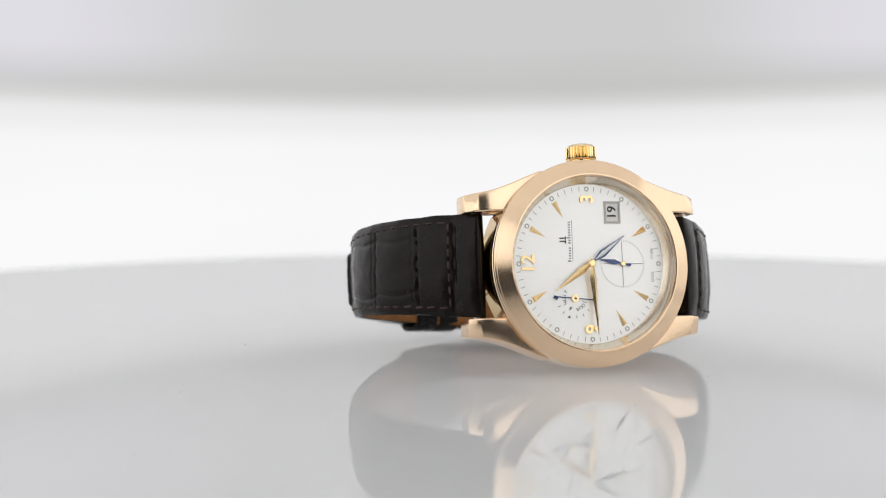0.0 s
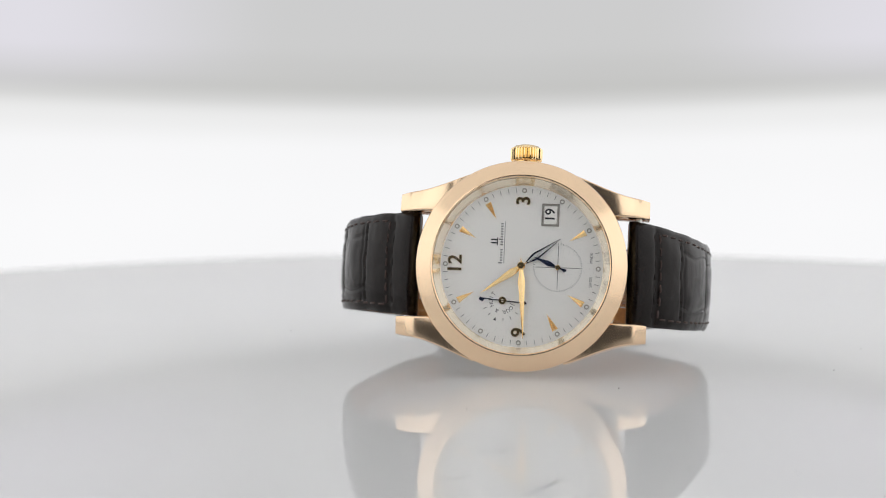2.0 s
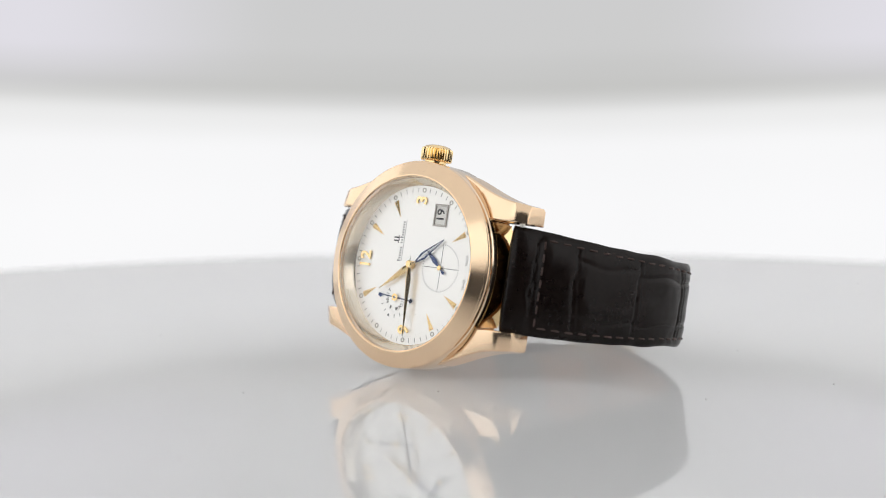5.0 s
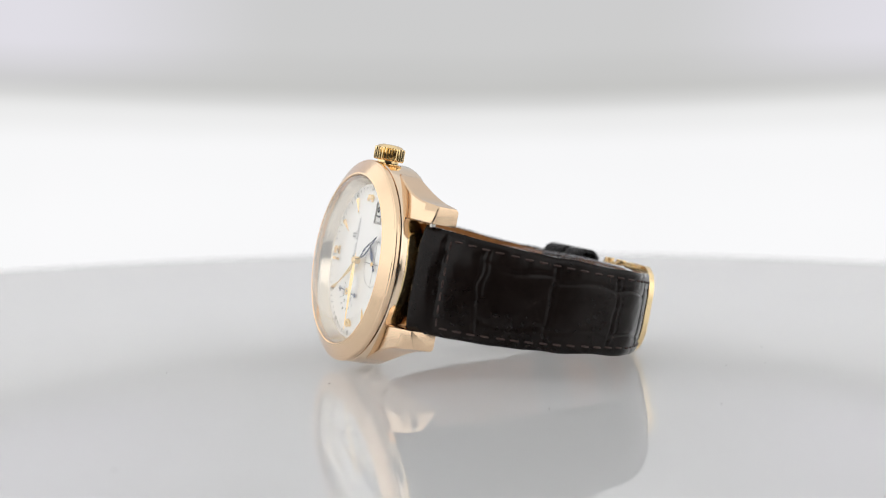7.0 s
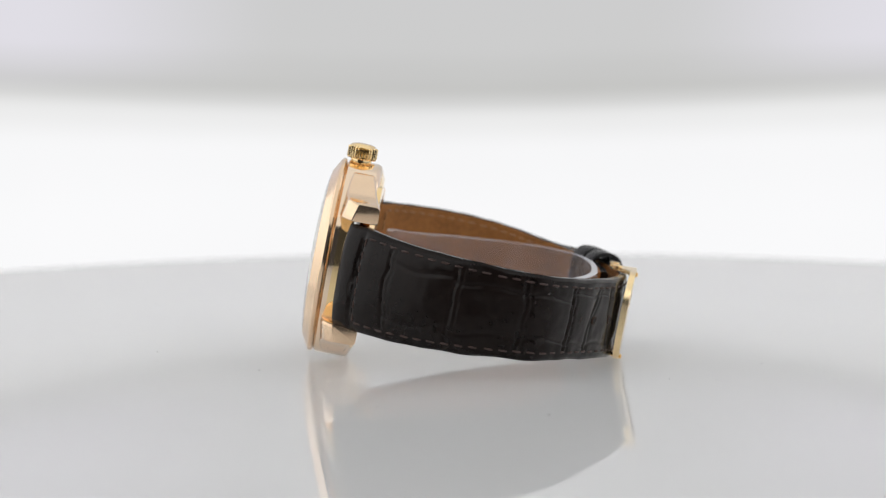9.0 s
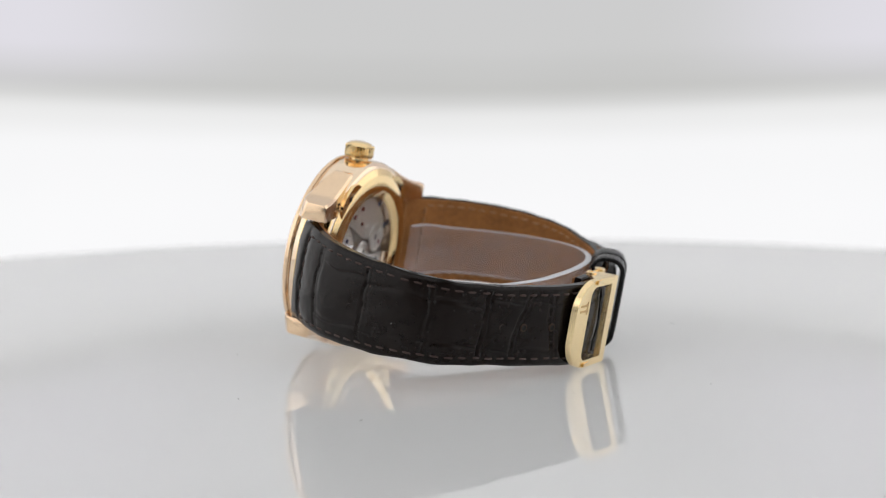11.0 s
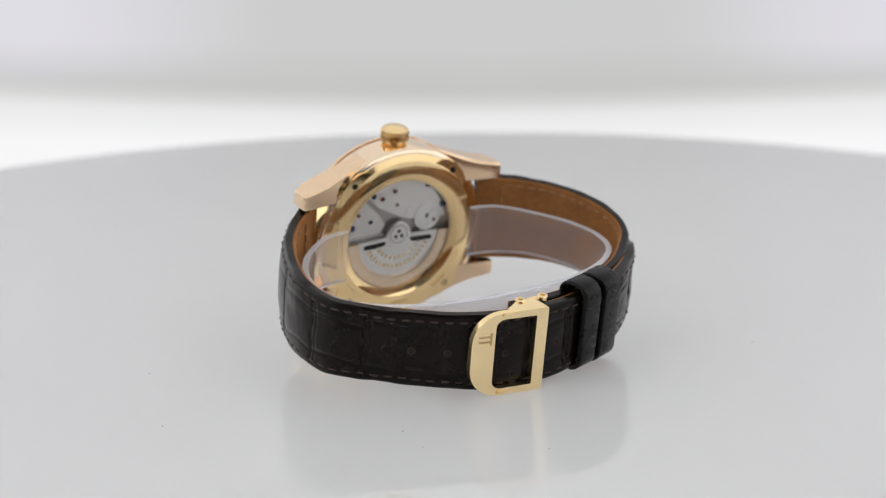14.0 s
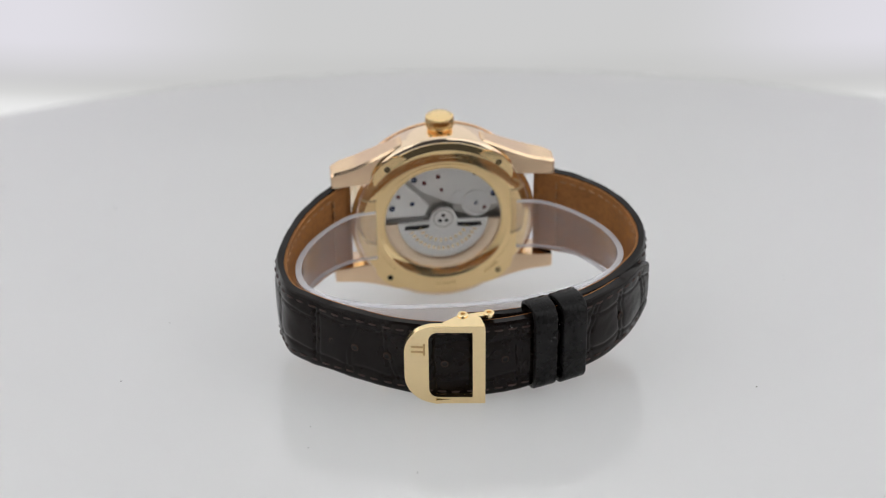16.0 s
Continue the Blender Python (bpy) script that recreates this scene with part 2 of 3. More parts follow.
def lettering(text, size, thick=0.05, bold=0.0):
    """A bmesh of raised letters in the built-in font, centred at the origin."""
    curve = bpy.data.curves.new("letters", "FONT")
    curve.body, curve.size, curve.extrude, curve.align_x, curve.align_y = text, size, thick / 2, "CENTER", "CENTER"
    curve.resolution_u, curve.offset = 4, bold
    ob = bpy.data.objects.new("letters", curve)
    scene.collection.objects.link(ob)
    bpy.context.view_layer.update()
    me = bpy.data.meshes.new_from_object(ob.evaluated_get(bpy.context.evaluated_depsgraph_get()))
    bm = bmesh.new()
    bm.from_mesh(me)
    bpy.data.objects.remove(ob)
    bpy.data.meshes.remove(me)
    bpy.data.curves.remove(curve)
    return bm


def spline(points, step):
    """Evenly spaced points on a smooth line through rows of numbers; the first two columns measure the length."""
    pts = [np.array(p, float) for p in points]
    pts = [2 * pts[0] - pts[1]] + pts + [2 * pts[-1] - pts[-2]]
    dense = []
    for a, b, c, d in zip(pts, pts[1:], pts[2:], pts[3:]):
        for k in range(40):
            u = k / 40
            dense.append(0.5 * (2 * b + (c - a) * u + (2 * a - 5 * b + 4 * c - d) * u * u + (3 * b - a - 3 * c + d) * u ** 3))
    dense.append(pts[-2])
    dense = np.array(dense)
    run = np.concatenate([[0], np.cumsum(np.linalg.norm(np.diff(dense[:, :2], axis=0), axis=1))])
    count = max(2, int(run[-1] / step))
    s = np.linspace(0, run[-1], count + 1)
    return s, np.array([np.interp(s, run, dense[:, k]) for k in range(dense.shape[1])]).T


def between(table, x):
    return float(np.interp(x, [a for a, _ in table], [b for _, b in table]))


# ---- the light tent: all but the backdrop is out of view, set up for lighting
def arc_wall(name, mat, radius, a0, a1, z0, z1, label, thick=6.0, centre=(0, 0)):
    bm = lathe(bmesh.new(), [(radius, z0), (radius + thick, z0), (radius + thick, z1), (radius, z1)], 64, True, a0, a1, centre)
    return tagged(part(name, bm, mat), label, "backdrop", kind="structure")


def build_tent():
    arc_wall("backdrop", BACKLIGHT, 205, 8, 172, -340, 400, "curved backdrop with bright lower and dim upper light painted into its glow", centre=(5, 170))
    # unseen side panels, their glow raised higher up to lift dial and turntable
    arc_wall("wall_side_a", SIDES, 470, 100, 232, -340, 400, "unseen glowing side panel added to the light tent")
    arc_wall("wall_side_b", SIDES, 470, -52, 80, -340, 400, "unseen glowing side panel added to the light tent")
    # unseen black panels added so that leather and gold reflect a dark front
    arc_wall("dark_flag_front", BLACK_CLOTH, 470, 232, 308, -340, 120, "unseen black panel added behind the camera for dark reflections")
    arc_wall("dark_flag_middle", BLACK_CLOTH, 470, 254, 284, 121, 400, "unseen black strip added above the camera for dark reflections")
    # unseen glowing panels added beside the camera to brighten the dial
    arc_wall("front_fill_a", FRONT, 470, 232, 253.9, 121, 400, "unseen glowing panel added beside the camera to brighten the dial")
    arc_wall("front_fill_b", FRONT, 470, 284.1, 308, 121, 400, "unseen glowing panel added beside the camera to brighten the dial")
    # unseen glowing roof added to light the turntable from above
    top = disc(bmesh.new(), 480, 401, 407, segments=64)
    tagged(part("ceiling", top, TOP), "unseen glowing roof added to the light tent to brighten the turntable", "ceiling", kind="structure")
    low = disc(bmesh.new(), 480, -347, -341, segments=64)
    tagged(part("floor", low, BOTTOM), "glowing white diffuser floor under the turntable", "floor", kind="structure")


def build_turntable():
    root = new("turntable")
    tagged(root, "round glossy white acrylic turntable that turns and tips", "turntable")
    bm = lathe(bmesh.new(), [(1e-4, 0), (120, 0), (228.4, 0), (229.5, -0.4), (230, -1.4), (230, -6), (229.4, -7), (60, -7), (1e-4, -7)], 192)
    part("plate", bm, ACRYLIC, root, "glossy white acrylic disc", angle=4)
    bm = lathe(bmesh.new(), [(1e-4, -7.2), (8, -7.2), (8, -40), (1e-4, -40)], 32)
    part("spindle", bm, CLOTH, root, "grey spindle under the disc")
    bm, rng = bmesh.new(), random.Random(4)
    for _ in range(26):
        a, r = rng.uniform(0, 6.283), rng.uniform(40, 200)
        disc(bm, rng.uniform(0.06, 0.2), 0.0, 0.08, (r * math.cos(a), r * math.sin(a)), 7)
    part("dust", bm, LINT, root, "grey specks of dust", kind="stuff")
    return root


# ---- the watch
def build_case(root):
    bm = lathe(bmesh.new(), [(16.6, -0.05), (19.2, -0.05), (19.3, -0.3), (19.75, -0.32), (19.95, -0.55), (20.0, -1.3), (20.0, -6.3), (19.8, -6.9),
                             (19.3, -7.3), (18.7, -7.45), (17.2, -7.45), (13.65, -7.4), (13.65, -1), (16.6, -0.9)], 128, True)
    case = part("case_body", bm, ROSE, root, "polished rose gold case band")
    out = [(8.5, 18.4), (11, 17.45), (13, 16.6), (15.4, 15.6), (18.6, 14.5), (21, 14.0), (23.0, 13.75), (23.6, 13.65), (24.1, 13.4)]
    top = [(8.5, -1.2), (13, -0.8), (15, -0.75), (18, -0.9), (21, -1.4), (22.5, -2.1), (23.4, -2.9), (24.0, -3.9)]
    low = [(8.5, -6.3), (16, -7.4), (20, -8.1), (23.4, -8.6), (24.0, -8.5)]
    for sx in (1, -1):
        for sy in (1, -1):
            bm, loops = bmesh.new(), []
            for i in range(25):
                x = 8.5 + 15.5 * i / 24
                yo, zt, zb = (sum(between(line, x + d) for d in (-1.0, -0.5, 0, 0.5, 1.0)) / 5 for line in (out, top, low))
                yi = max(10.15, math.sqrt(max(0.0, 17.0 ** 2 - x * x)))
                loops.append([bm.verts.new((sx * x, sy * y, z)) for y, z in ((yi, zb), (yo - 0.5, zb), (yo, zb + 0.5), (yo, zt - 1.0), (yo - 0.25, zt - 0.7), (yi + 0.35, zt), (yi + 0.1, zt - 0.05), (yi, zt - 0.25))])
            for p, q in zip(loops, loops[1:]):
                for j in range(8):
                    bm.faces.new((p[j], p[(j + 1) % 8], q[(j + 1) % 8], q[j]))
            bm.faces.new(loops[0])
            bm.faces.new(loops[-1])
            bmesh.ops.recalc_face_normals(bm, faces=bm.faces)
            soften(bm, 0.18, 2, 50)
            part("lug", bm, BEZEL, case, "polished rose gold lug", angle=32)
    for way in (0, 180):
        bm = lathe(bmesh.new(), [(19.7, -1.5), (20.06, -1.5), (20.06, -7.0), (19.7, -7.2)], 24, True, way - 29, way + 29)
        part("strap_recess", bm, GOLD, case, "polished yellow gold wall between the lugs")
    for sx in (1, -1):
        bm = lathe(bmesh.new(), [(1e-4, -10.14), (0.55, -10.14), (0.55, 10.14), (1e-4, 10.14)], 20)
        bmesh.ops.rotate(bm, verts=bm.verts, matrix=Matrix.Rotation(radians(90), 3, "X"))
        part("spring_bar", bm, STEEL, case, "steel spring bar", at=(sx * 22.0, 0, -4.6))
    bm = lathe(bmesh.new(), [(16.7, 0.0), (19.55, 0.0), (19.62, 0.12), (19.98, 0.14), (20.05, 0.24), (20.05, 0.75), (19.98, 0.92), (19.8, 1.05), (19.66, 1.12), (19.6, 1.2), (17.3, 2.5), (17.15, 2.58), (16.95, 2.6), (16.8, 2.52), (16.7, 2.3)], 192, True)
    part("bezel", bm, BEZEL, root, "wide satin rose gold bezel", angle=16)
    prof = [(16.68, 1.9), (16.68, 2.45)] + [(16.68 * math.cos(a), 2.45 + 1.35 * math.sin(a)) for a in [radians(90 * k / 10) for k in range(1, 10)]] + [(1e-4, 3.8)]
    ob = part("crystal", lathe(bmesh.new(), prof, 96), CRYSTAL, root, "domed clear sapphire crystal")
    ob.visible_shadow = False

    # crown with a fluted rim
    bm, loops = bmesh.new(), []
    for h, r, deep in ((0, 2.1, 0), (0.4, 2.1, 0), (0.43, 2.75, 0.1), (0.6, 3.0, 0.3), (0.9, 3.08, 0.36), (2.6, 3.08, 0.36), (2.9, 3.0, 0.3), (3.02, 2.8, 0.06), (3.08, 2.6, 0), (3.35, 2.35, 0), (3.6, 1.5, 0), (3.65, 0.4, 0)):
        ring = [(r - deep * (0.5 + 0.5 * math.cos(k * math.tau / 5)) ** 1.5, k * math.tau / 160) for k in range(160)]
        loops.append([bm.verts.new((q * math.cos(a), q * math.sin(a), h)) for q, a in ring])
    for p, q in zip(loops, loops[1:]):
        for j in range(160):
            bm.faces.new((p[j], p[(j + 1) % 160], q[(j + 1) % 160], q[j]))
    bm.faces.new(loops[-1])
    bm.faces.new(loops[0][::-1])
    bmesh.ops.rotate(bm, verts=bm.verts, matrix=Matrix.Rotation(radians(-90), 3, "X"))
    part("crown", bm, GOLD, root, "fluted yellow gold winding crown", at=(0.0, 20.0, -2.65))


def hour_way(h):
    """The direction of an hour on the dial: twelve at -x, three at +y."""
    a = radians(180 - 30 * h)
    return math.cos(a), math.sin(a)


def build_dial(root):
    dial = part("dial", disc(bmesh.new(), 16.68, -0.4, 0.0, segments=128), SILVER, root, "silvered white dial with fine graining")
    bm = lathe(bmesh.new(), [(15.45, 0.01), (15.6, 0.12), (16.66, 2.1), (16.68, 2.1), (16.68, 0.01)], 128, True)
    part("rehaut", bm, RIM, dial, "sloping golden inner rim")
    bm = bmesh.new()
    for k in range(60):
        if k % 5:
            a = radians(6 * k)
            bar(bm, 14.6 * math.cos(a), 14.6 * math.sin(a), 0.85, 0.09, 6 * k, 0.004, 0.03)
    part("minute_track", bm, GREY_INK, dial, "printed minute ticks", kind="stuff")
    for h in range(12):
        x, y = hour_way(h)
        bm = lathe(bmesh.new(), [(0.27, 0.004), (0.47, 0.004), (0.47, 0.07), (0.27, 0.07)], 24, True)
        part("hour_ring", bm, FRAME, dial, at=(14.55 * x, 14.55 * y, 0))
    for h in (1, 2, 5, 7, 8, 11):
        x, y = hour_way(h)
        bm = bmesh.new()
        base = [bm.verts.new(p) for p in ((13.75, 0.62, 0.01), (13.75, -0.62, 0.01), (10.2, 0, 0.01))]
        ridge = [bm.verts.new(p) for p in ((13.55, 0, 0.5), (10.5, 0, 0.14))]
        bm.faces.new(base)
        bm.faces.new((base[0], ridge[0], base[1]))
        bm.faces.new((base[0], base[2], ridge[1], ridge[0]))
        bm.faces.new((base[1], ridge[0], ridge[1], base[2]))
        bmesh.ops.rotate(bm, verts=bm.verts, matrix=Matrix.Rotation(math.atan2(y, x), 3, "Z"))
        part("hour_marker", bm, GOLD, dial, "faceted gold dart marker", angle=10)
    for h in (12, 3, 9):
        x, y = hour_way(h)
        bm = lettering(str(h), 3.7, 0.3, 0.07)
        bmesh.ops.rotate(bm, verts=bm.verts, matrix=Matrix.Rotation(radians(90), 3, "Z"))
        part("numeral", bm, GOLD, dial, "applied gold numeral", at=(12.6 * x, 12.6 * y, 0.16))
    # date window
    bm = bmesh.new()
    for w, hgt, z, k in ((1.66, 2.16, 0.22, 0.26), (1.36, 1.86, 0.1, 0.13)):
        o = [(-w, -hgt), (w, -hgt), (w, hgt), (-w, hgt)]
        ring_plate(bm, o, [(-w + k, -hgt + k), (w - k, -hgt + k), (w - k, hgt - k), (-w + k, hgt - k)], 0.005, z)
    part("date_frame", bm, FRAME, dial, "stepped grey metal date frame", at=(5.15, 10.0, 0))
    bm = bar(bmesh.new(), 0, 0, 2.5, 3.5, 0, 0.004, 0.03)
    part("date_disc", bm, CREAM, dial, "white date disc", at=(5.15, 10.0, 0))
    bm = lettering("19", 2.6, 0.03, 0.04)
    bmesh.ops.rotate(bm, verts=bm.verts, matrix=Matrix.Rotation(radians(90), 3, "Z"))
    part("date_number", bm, INK, dial, at=(5.15, 10.0, 0.05))
    # small seconds
    sub = part("seconds_subdial", lathe(bmesh.new(), [(4.45, 0.004), (4.75, 0.004), (4.75, 0.03), (4.45, 0.03)], 64, True), SILVER, dial, "round small seconds subdial", at=(6.9, 0, 0))
    bm = bmesh.new()
    for k in range(60):
        a = radians(6 * k)
        bar(bm, 4.5 * math.cos(a), 4.5 * math.sin(a), 0.34, 0.08, 6 * k, 0.034, 0.05)
    part("seconds_track", bm, GREY_INK, sub, "fine printed second ticks", kind="stuff")
    bm = bmesh.new()
    bar(bm, 0, 0, 8.3, 0.1, 0, 0.006, 0.02)
    bar(bm, 0, 0, 8.3, 0.1, 90, 0.008, 0.024)
    part("crosshair", bm, INK, sub, "thin printed cross")
    # day and night subdial
    sub = part("day_night_subdial", lathe(bmesh.new(), [(2.75, 0.004), (2.95, 0.004), (2.95, 0.02), (2.75, 0.02)], 64, True), SILVER, dial, "small day and night subdial", at=(-3.35, -6.65, 0))
    text = "JOUR & NUIT"
    for i, ch in enumerate(text):
        if ch == " ":
            continue
        bm = lettering(ch, 1.0, 0.02)
        way = 340 - i * 19.5
        bmesh.ops.rotate(bm, verts=bm.verts, matrix=Matrix.Rotation(radians(way + 90 + 180), 3, "Z"))
        part("letter", bm, INK, sub, at=(2.15 * math.cos(radians(way)), 2.15 * math.sin(radians(way)), 0.03))
    bm = bmesh.new()
    for way in (205, 228, 250, 274, 297, 320):
        if way == 250:
            c, s = math.cos(radians(way)), math.sin(radians(way))
            prism(bm, [(4.0 * c - 0.3 * s, 4.0 * s + 0.3 * c), (4.0 * c + 0.3 * s, 4.0 * s - 0.3 * c), (3.4 * c, 3.4 * s)], 0.006, 0.03)
        else:
            bar(bm, 3.6 * math.cos(radians(way)), 3.6 * math.sin(radians(way)), 0.6, 0.1, way, 0.006, 0.03)
    part("subdial_ticks", bm, INK, sub, "printed ticks and an arrow")
    # maker's mark, as plain shapes
    bm = bmesh.new()
    for i in range(16):
        tall = 0.75 if i in (0, 9) else 0.45
        if i != 6:
            bar(bm, -3.95 - (tall - 0.45) / 2, 0.55 + i * 0.5, tall, 0.24, 0, 0.006, 0.03)
    bar(bm, -3.4, 4.5, 0.09, 8.0, 0, 0.006, 0.03)
    part("name_bars", bm, PALE_INK, dial, "grey printed bars along the dial")
    bm = bmesh.new()
    for x, y, long, wide in ((-5.35, 4.35, 1.3, 0.26), (-5.35, 4.95, 1.3, 0.26), (-4.78, 4.65, 0.2, 1.5)):
        bar(bm, x, y, long, wide, 0, 0.006, 0.05)
    part("emblem", bm, INK, dial, "small dark emblem")
    for word, y in (("SWISS", -2.6), ("MADE", 2.0)):
        bm = lettering(word, 0.75, 0.02)
        bmesh.ops.rotate(bm, verts=bm.verts, matrix=Matrix.Rotation(radians(90), 3, "Z"))
        part("word", bm, PALE_INK, dial, at=(13.2, y, 0.02))


def dart(length, tail, width, wide_at, z, high):
    """A faceted hand along +x."""
    bm = bmesh.new()
    line = [(-tail, 0), (wide_at, width / 2), (length, 0.04), (length, -0.04), (wide_at, -width / 2)]
    low = [bm.verts.new((x, y, z)) for x, y in line]
    mid, end = bm.verts.new((wide_at, 0, z + high)), bm.verts.new((length, 0, z + 0.12))
    bm.faces.new(low)
    for face in ((low[0], low[1], mid), (low[1], low[2], end, mid), (low[2], low[3], end), (low[3], low[4], mid, end), (low[4], low[0], mid)):
        bm.faces.new(face)
    return bm


def turned(bm, way):
    bmesh.ops.rotate(bm, verts=bm.verts, matrix=Matrix.Rotation(radians(way), 3, "Z"))
    return bm


def build_hands(root):
    part("hour_hand", turned(dart(9.2, 1.4, 1.45, 2.2, 0.75, 0.5), 215.5), GOLD, root, "faceted gold hour hand", angle=10)
    part("minute_hand", turned(dart(13.9, 1.7, 1.35, 3.0, 1.2, 0.5), 273.5), GOLD, root, "faceted gold minute hand", angle=10)
    bm = bmesh.new()
    for side in (1, -1):
        prism(bm, [(1.0, side * 0.15), (3.2, side * 0.75), (9.0, side * 0.04), (9.0, 0), (3.3, side * 0.42), (1.2, 0)][::side], 0.5, 0.66)
    part("second_zone_hand", turned(bm, 36.8), BLUED, root, "blued steel open hand of the second time zone")
    bm = disc(bmesh.new(), 0.75, 0.4, 1.75, segments=32, round_=0.2)
    part("hand_hub", bm, GOLD, root, "gold hub of the hands")
    bm = prism(bmesh.new(), [(-1.7, 0.12), (-1.4, 0.34), (-0.8, 0.14), (0.6, 0.16), (1.9, 0.52), (5.0, 0), (1.9, -0.52), (0.6, -0.16), (-0.8, -0.14), (-1.4, -0.34), (-1.7, -0.12)], 0.0, 0.12)
    hand = part("small_seconds_hand", bm, BLUED, root, "blued steel small seconds hand", at=(6.9, 0, 0.25))
    part("pivot", disc(bmesh.new(), 0.5, 0.12, 0.32, segments=24, round_=0.08), GOLD, hand, "gold pivot")
    bm = bar(bmesh.new(), 0, 0, 8.6, 0.2, -5, 0.2, 0.3)
    bar(bm, 4.1, -0.35, 0.75, 0.75, 40, 0.2, 0.3)
    bar(bm, -4.0, 0.15, 0.9, 0.6, -30, 0.2, 0.3)
    hand = part("day_night_hand", bm, BLUED, root, "thin blued day and night hand", at=(-3.35, -6.65, 0))
    part("pivot", lathe(bmesh.new(), [(0.3, 0.3), (0.7, 0.3), (0.72, 0.45), (0.3, 0.45)], 24, True), GOLD, hand, "gold pivot ring")
    return root


def build_back(root):
    bm = lathe(bmesh.new(), [(12.7, -6.3), (18.9, -6.3), (18.9, -7.3), (18.75, -7.5), (17.6, -7.98), (17.3, -8.1), (14.6, -8.3), (14.3, -8.28), (13.5, -7.75), (12.7, -7.45)], 160, True)
    back = part("caseback", bm, GOLD, root, "polished yellow gold caseback ring", angle=20)
    for x, y in ((12.0, 13.6), (-12.0, 13.6), (12.0, -13.6), (-12.0, -13.6)):
        k = 18.1 / math.hypot(x, y)
        a = math.degrees(math.atan2(y, x))
        line = [(r * math.cos(radians(a + d)), r * math.sin(radians(a + d))) for r, d in
                ((17.2, -15), (17.9, -15), (18.9, -12), (19.5, -7.5), (19.7, 0), (19.5, 7.5), (18.9, 12), (17.9, 15), (17.2, 15))]
        bm = prism(bmesh.new(), line, -6.3, -7.98)
        soften(bm, 0.25, 2, 50)
        part("back_lobe", bm, GOLD, back, "polished gold lobe of the caseback")
        bm = lathe(bmesh.new(), [(1e-4, -7.98), (0.5, -7.98), (0.66, -8.04), (0.66, -7.9)], 20)
        part("screw", bm, DARK, back, "small dark caseback screw", at=(x * k, y * k, 0))
    bm = bmesh.new()
    for way, n, r in ((97, 8, 15.4), (215, 10, 15.3), (232, 6, 16.2), (325, 9, 15.3), (270, 7, 15.8), (40, 5, 15.3)):
        for i in range(n):
            a = way + (i - n / 2) * 2.3
            bar(bm, r * math.cos(radians(a)), r * math.sin(radians(a)), 0.95, 0.26, a, -8.23, -8.18)
    part("engraving_bars", bm, ENGRAVED, back, "engraved marks round the caseback", kind="stuff")
    ob = part("back_crystal", disc(bmesh.new(), 13.0, -7.5, -7.66, segments=96), BACK_CRYSTAL, root, "clear caseback window")
    ob.visible_shadow = False
    move = part("movement", disc(bmesh.new(), 13.55, -4.6, -5.2, segments=96), DARK_STEEL, root, "rhodium plated automatic movement")
    bm = lathe(bmesh.new(), [(12.75, -5.3), (13.6, -5.3), (13.6, -7.3), (13.1, -7.35), (12.6, -7.3)], 96, True)
    part("inner_rim", bm, ROSE, move, "rose gold inner rim")

    def arc(r, a0, a1, n=24):
        return [(r * math.cos(radians(a0 + (a1 - a0) * i / n)), r * math.sin(radians(a0 + (a1 - a0) * i / n))) for i in range(n + 1)]

    for name, line, z in (("bridge", arc(12.3, 10, 128) + [(-4.5, 6.4), (1.5, 3.2), (6.5, 2.0)], -5.85),
                          ("bridge", arc(12.3, 134, 178) + [(-4.0, 0.4), (-3.0, 2.6), (-5.0, 5.4)], -5.95),
                          ("balance_cock", arc(12.3, 182, 240, 12) + [(-3, -5), (-3, 0)], -5.7)):
        line = [(-x, y) for x, y in line]
        bm = soften(prism(bmesh.new(), line, z, -5.2), 0.14, 2, 60)
        part(name, bm, STEEL, move, "striped steel bridge")
    # balance wheel, winding wheels and jewels
    bm = lathe(bmesh.new(), [(2.75, -6.0), (3.2, -6.0), (3.2, -6.3), (2.75, -6.3)], 48, True, centre=(-7.4, 2.8))
    for a in (20, 140, 260):
        bar(bm, -7.4 + 1.2 * math.cos(radians(a)), 2.8 + 1.2 * math.sin(radians(a)), 2.4, 0.35, a, -6.2, -6.05)
    disc(bm, 2.75, -5.9, -6.0, (-7.4, 2.8), 40)
    disc(bm, 1.5, -5.9, -6.1, (-3.6, 4.6), 32)
    part("balance_wheel", bm, STEEL_LIGHT, move, "pale steel balance wheel")
    for x, y, r, blue in ((6.1, 9.5, 0.68, 1), (3.9, 8.5, 0.5, 0), (0.9, 9.9, 0.5, 0), (-7.2, 10.3, 0.68, 1), (-11.2, 4.9, 0.68, 1), (11.0, 2.8, 0.68, 1),
                          (6.6, 3.6, 0.5, 1), (-7.4, 2.8, 0.5, 1), (9.6, 5.6, 0.45, 0), (-9.2, 1.6, 0.4, 0), (0.2, 6.6, 0.38, 0)):
        bm = disc(bmesh.new(), r, -5.8, -6.2, (x, y), 20, 0.08)
        part("blued_screw" if blue else "jewel", bm, BLUED if blue else RUBY, move)
    # rotor: hub, pale half disc with two slots, heavy gold rim
    z0, z1 = -6.45, -6.75
    rotor = part("rotor", prism(bmesh.new(), arc(9.9, 184, 356, 48) + [(3.2, -0.4), (2.4, 1.2), (-2.4, 1.2), (-3.2, -0.4)], z0, z1), STEEL_LIGHT, move, "pale brushed steel rotor")
    bm = lathe(bmesh.new(), [(9.9, z0), (12.5, z0), (12.5, -7.15), (12.1, -7.3), (10.3, -7.3), (9.9, -7.15)], 64, True, 183, 357)
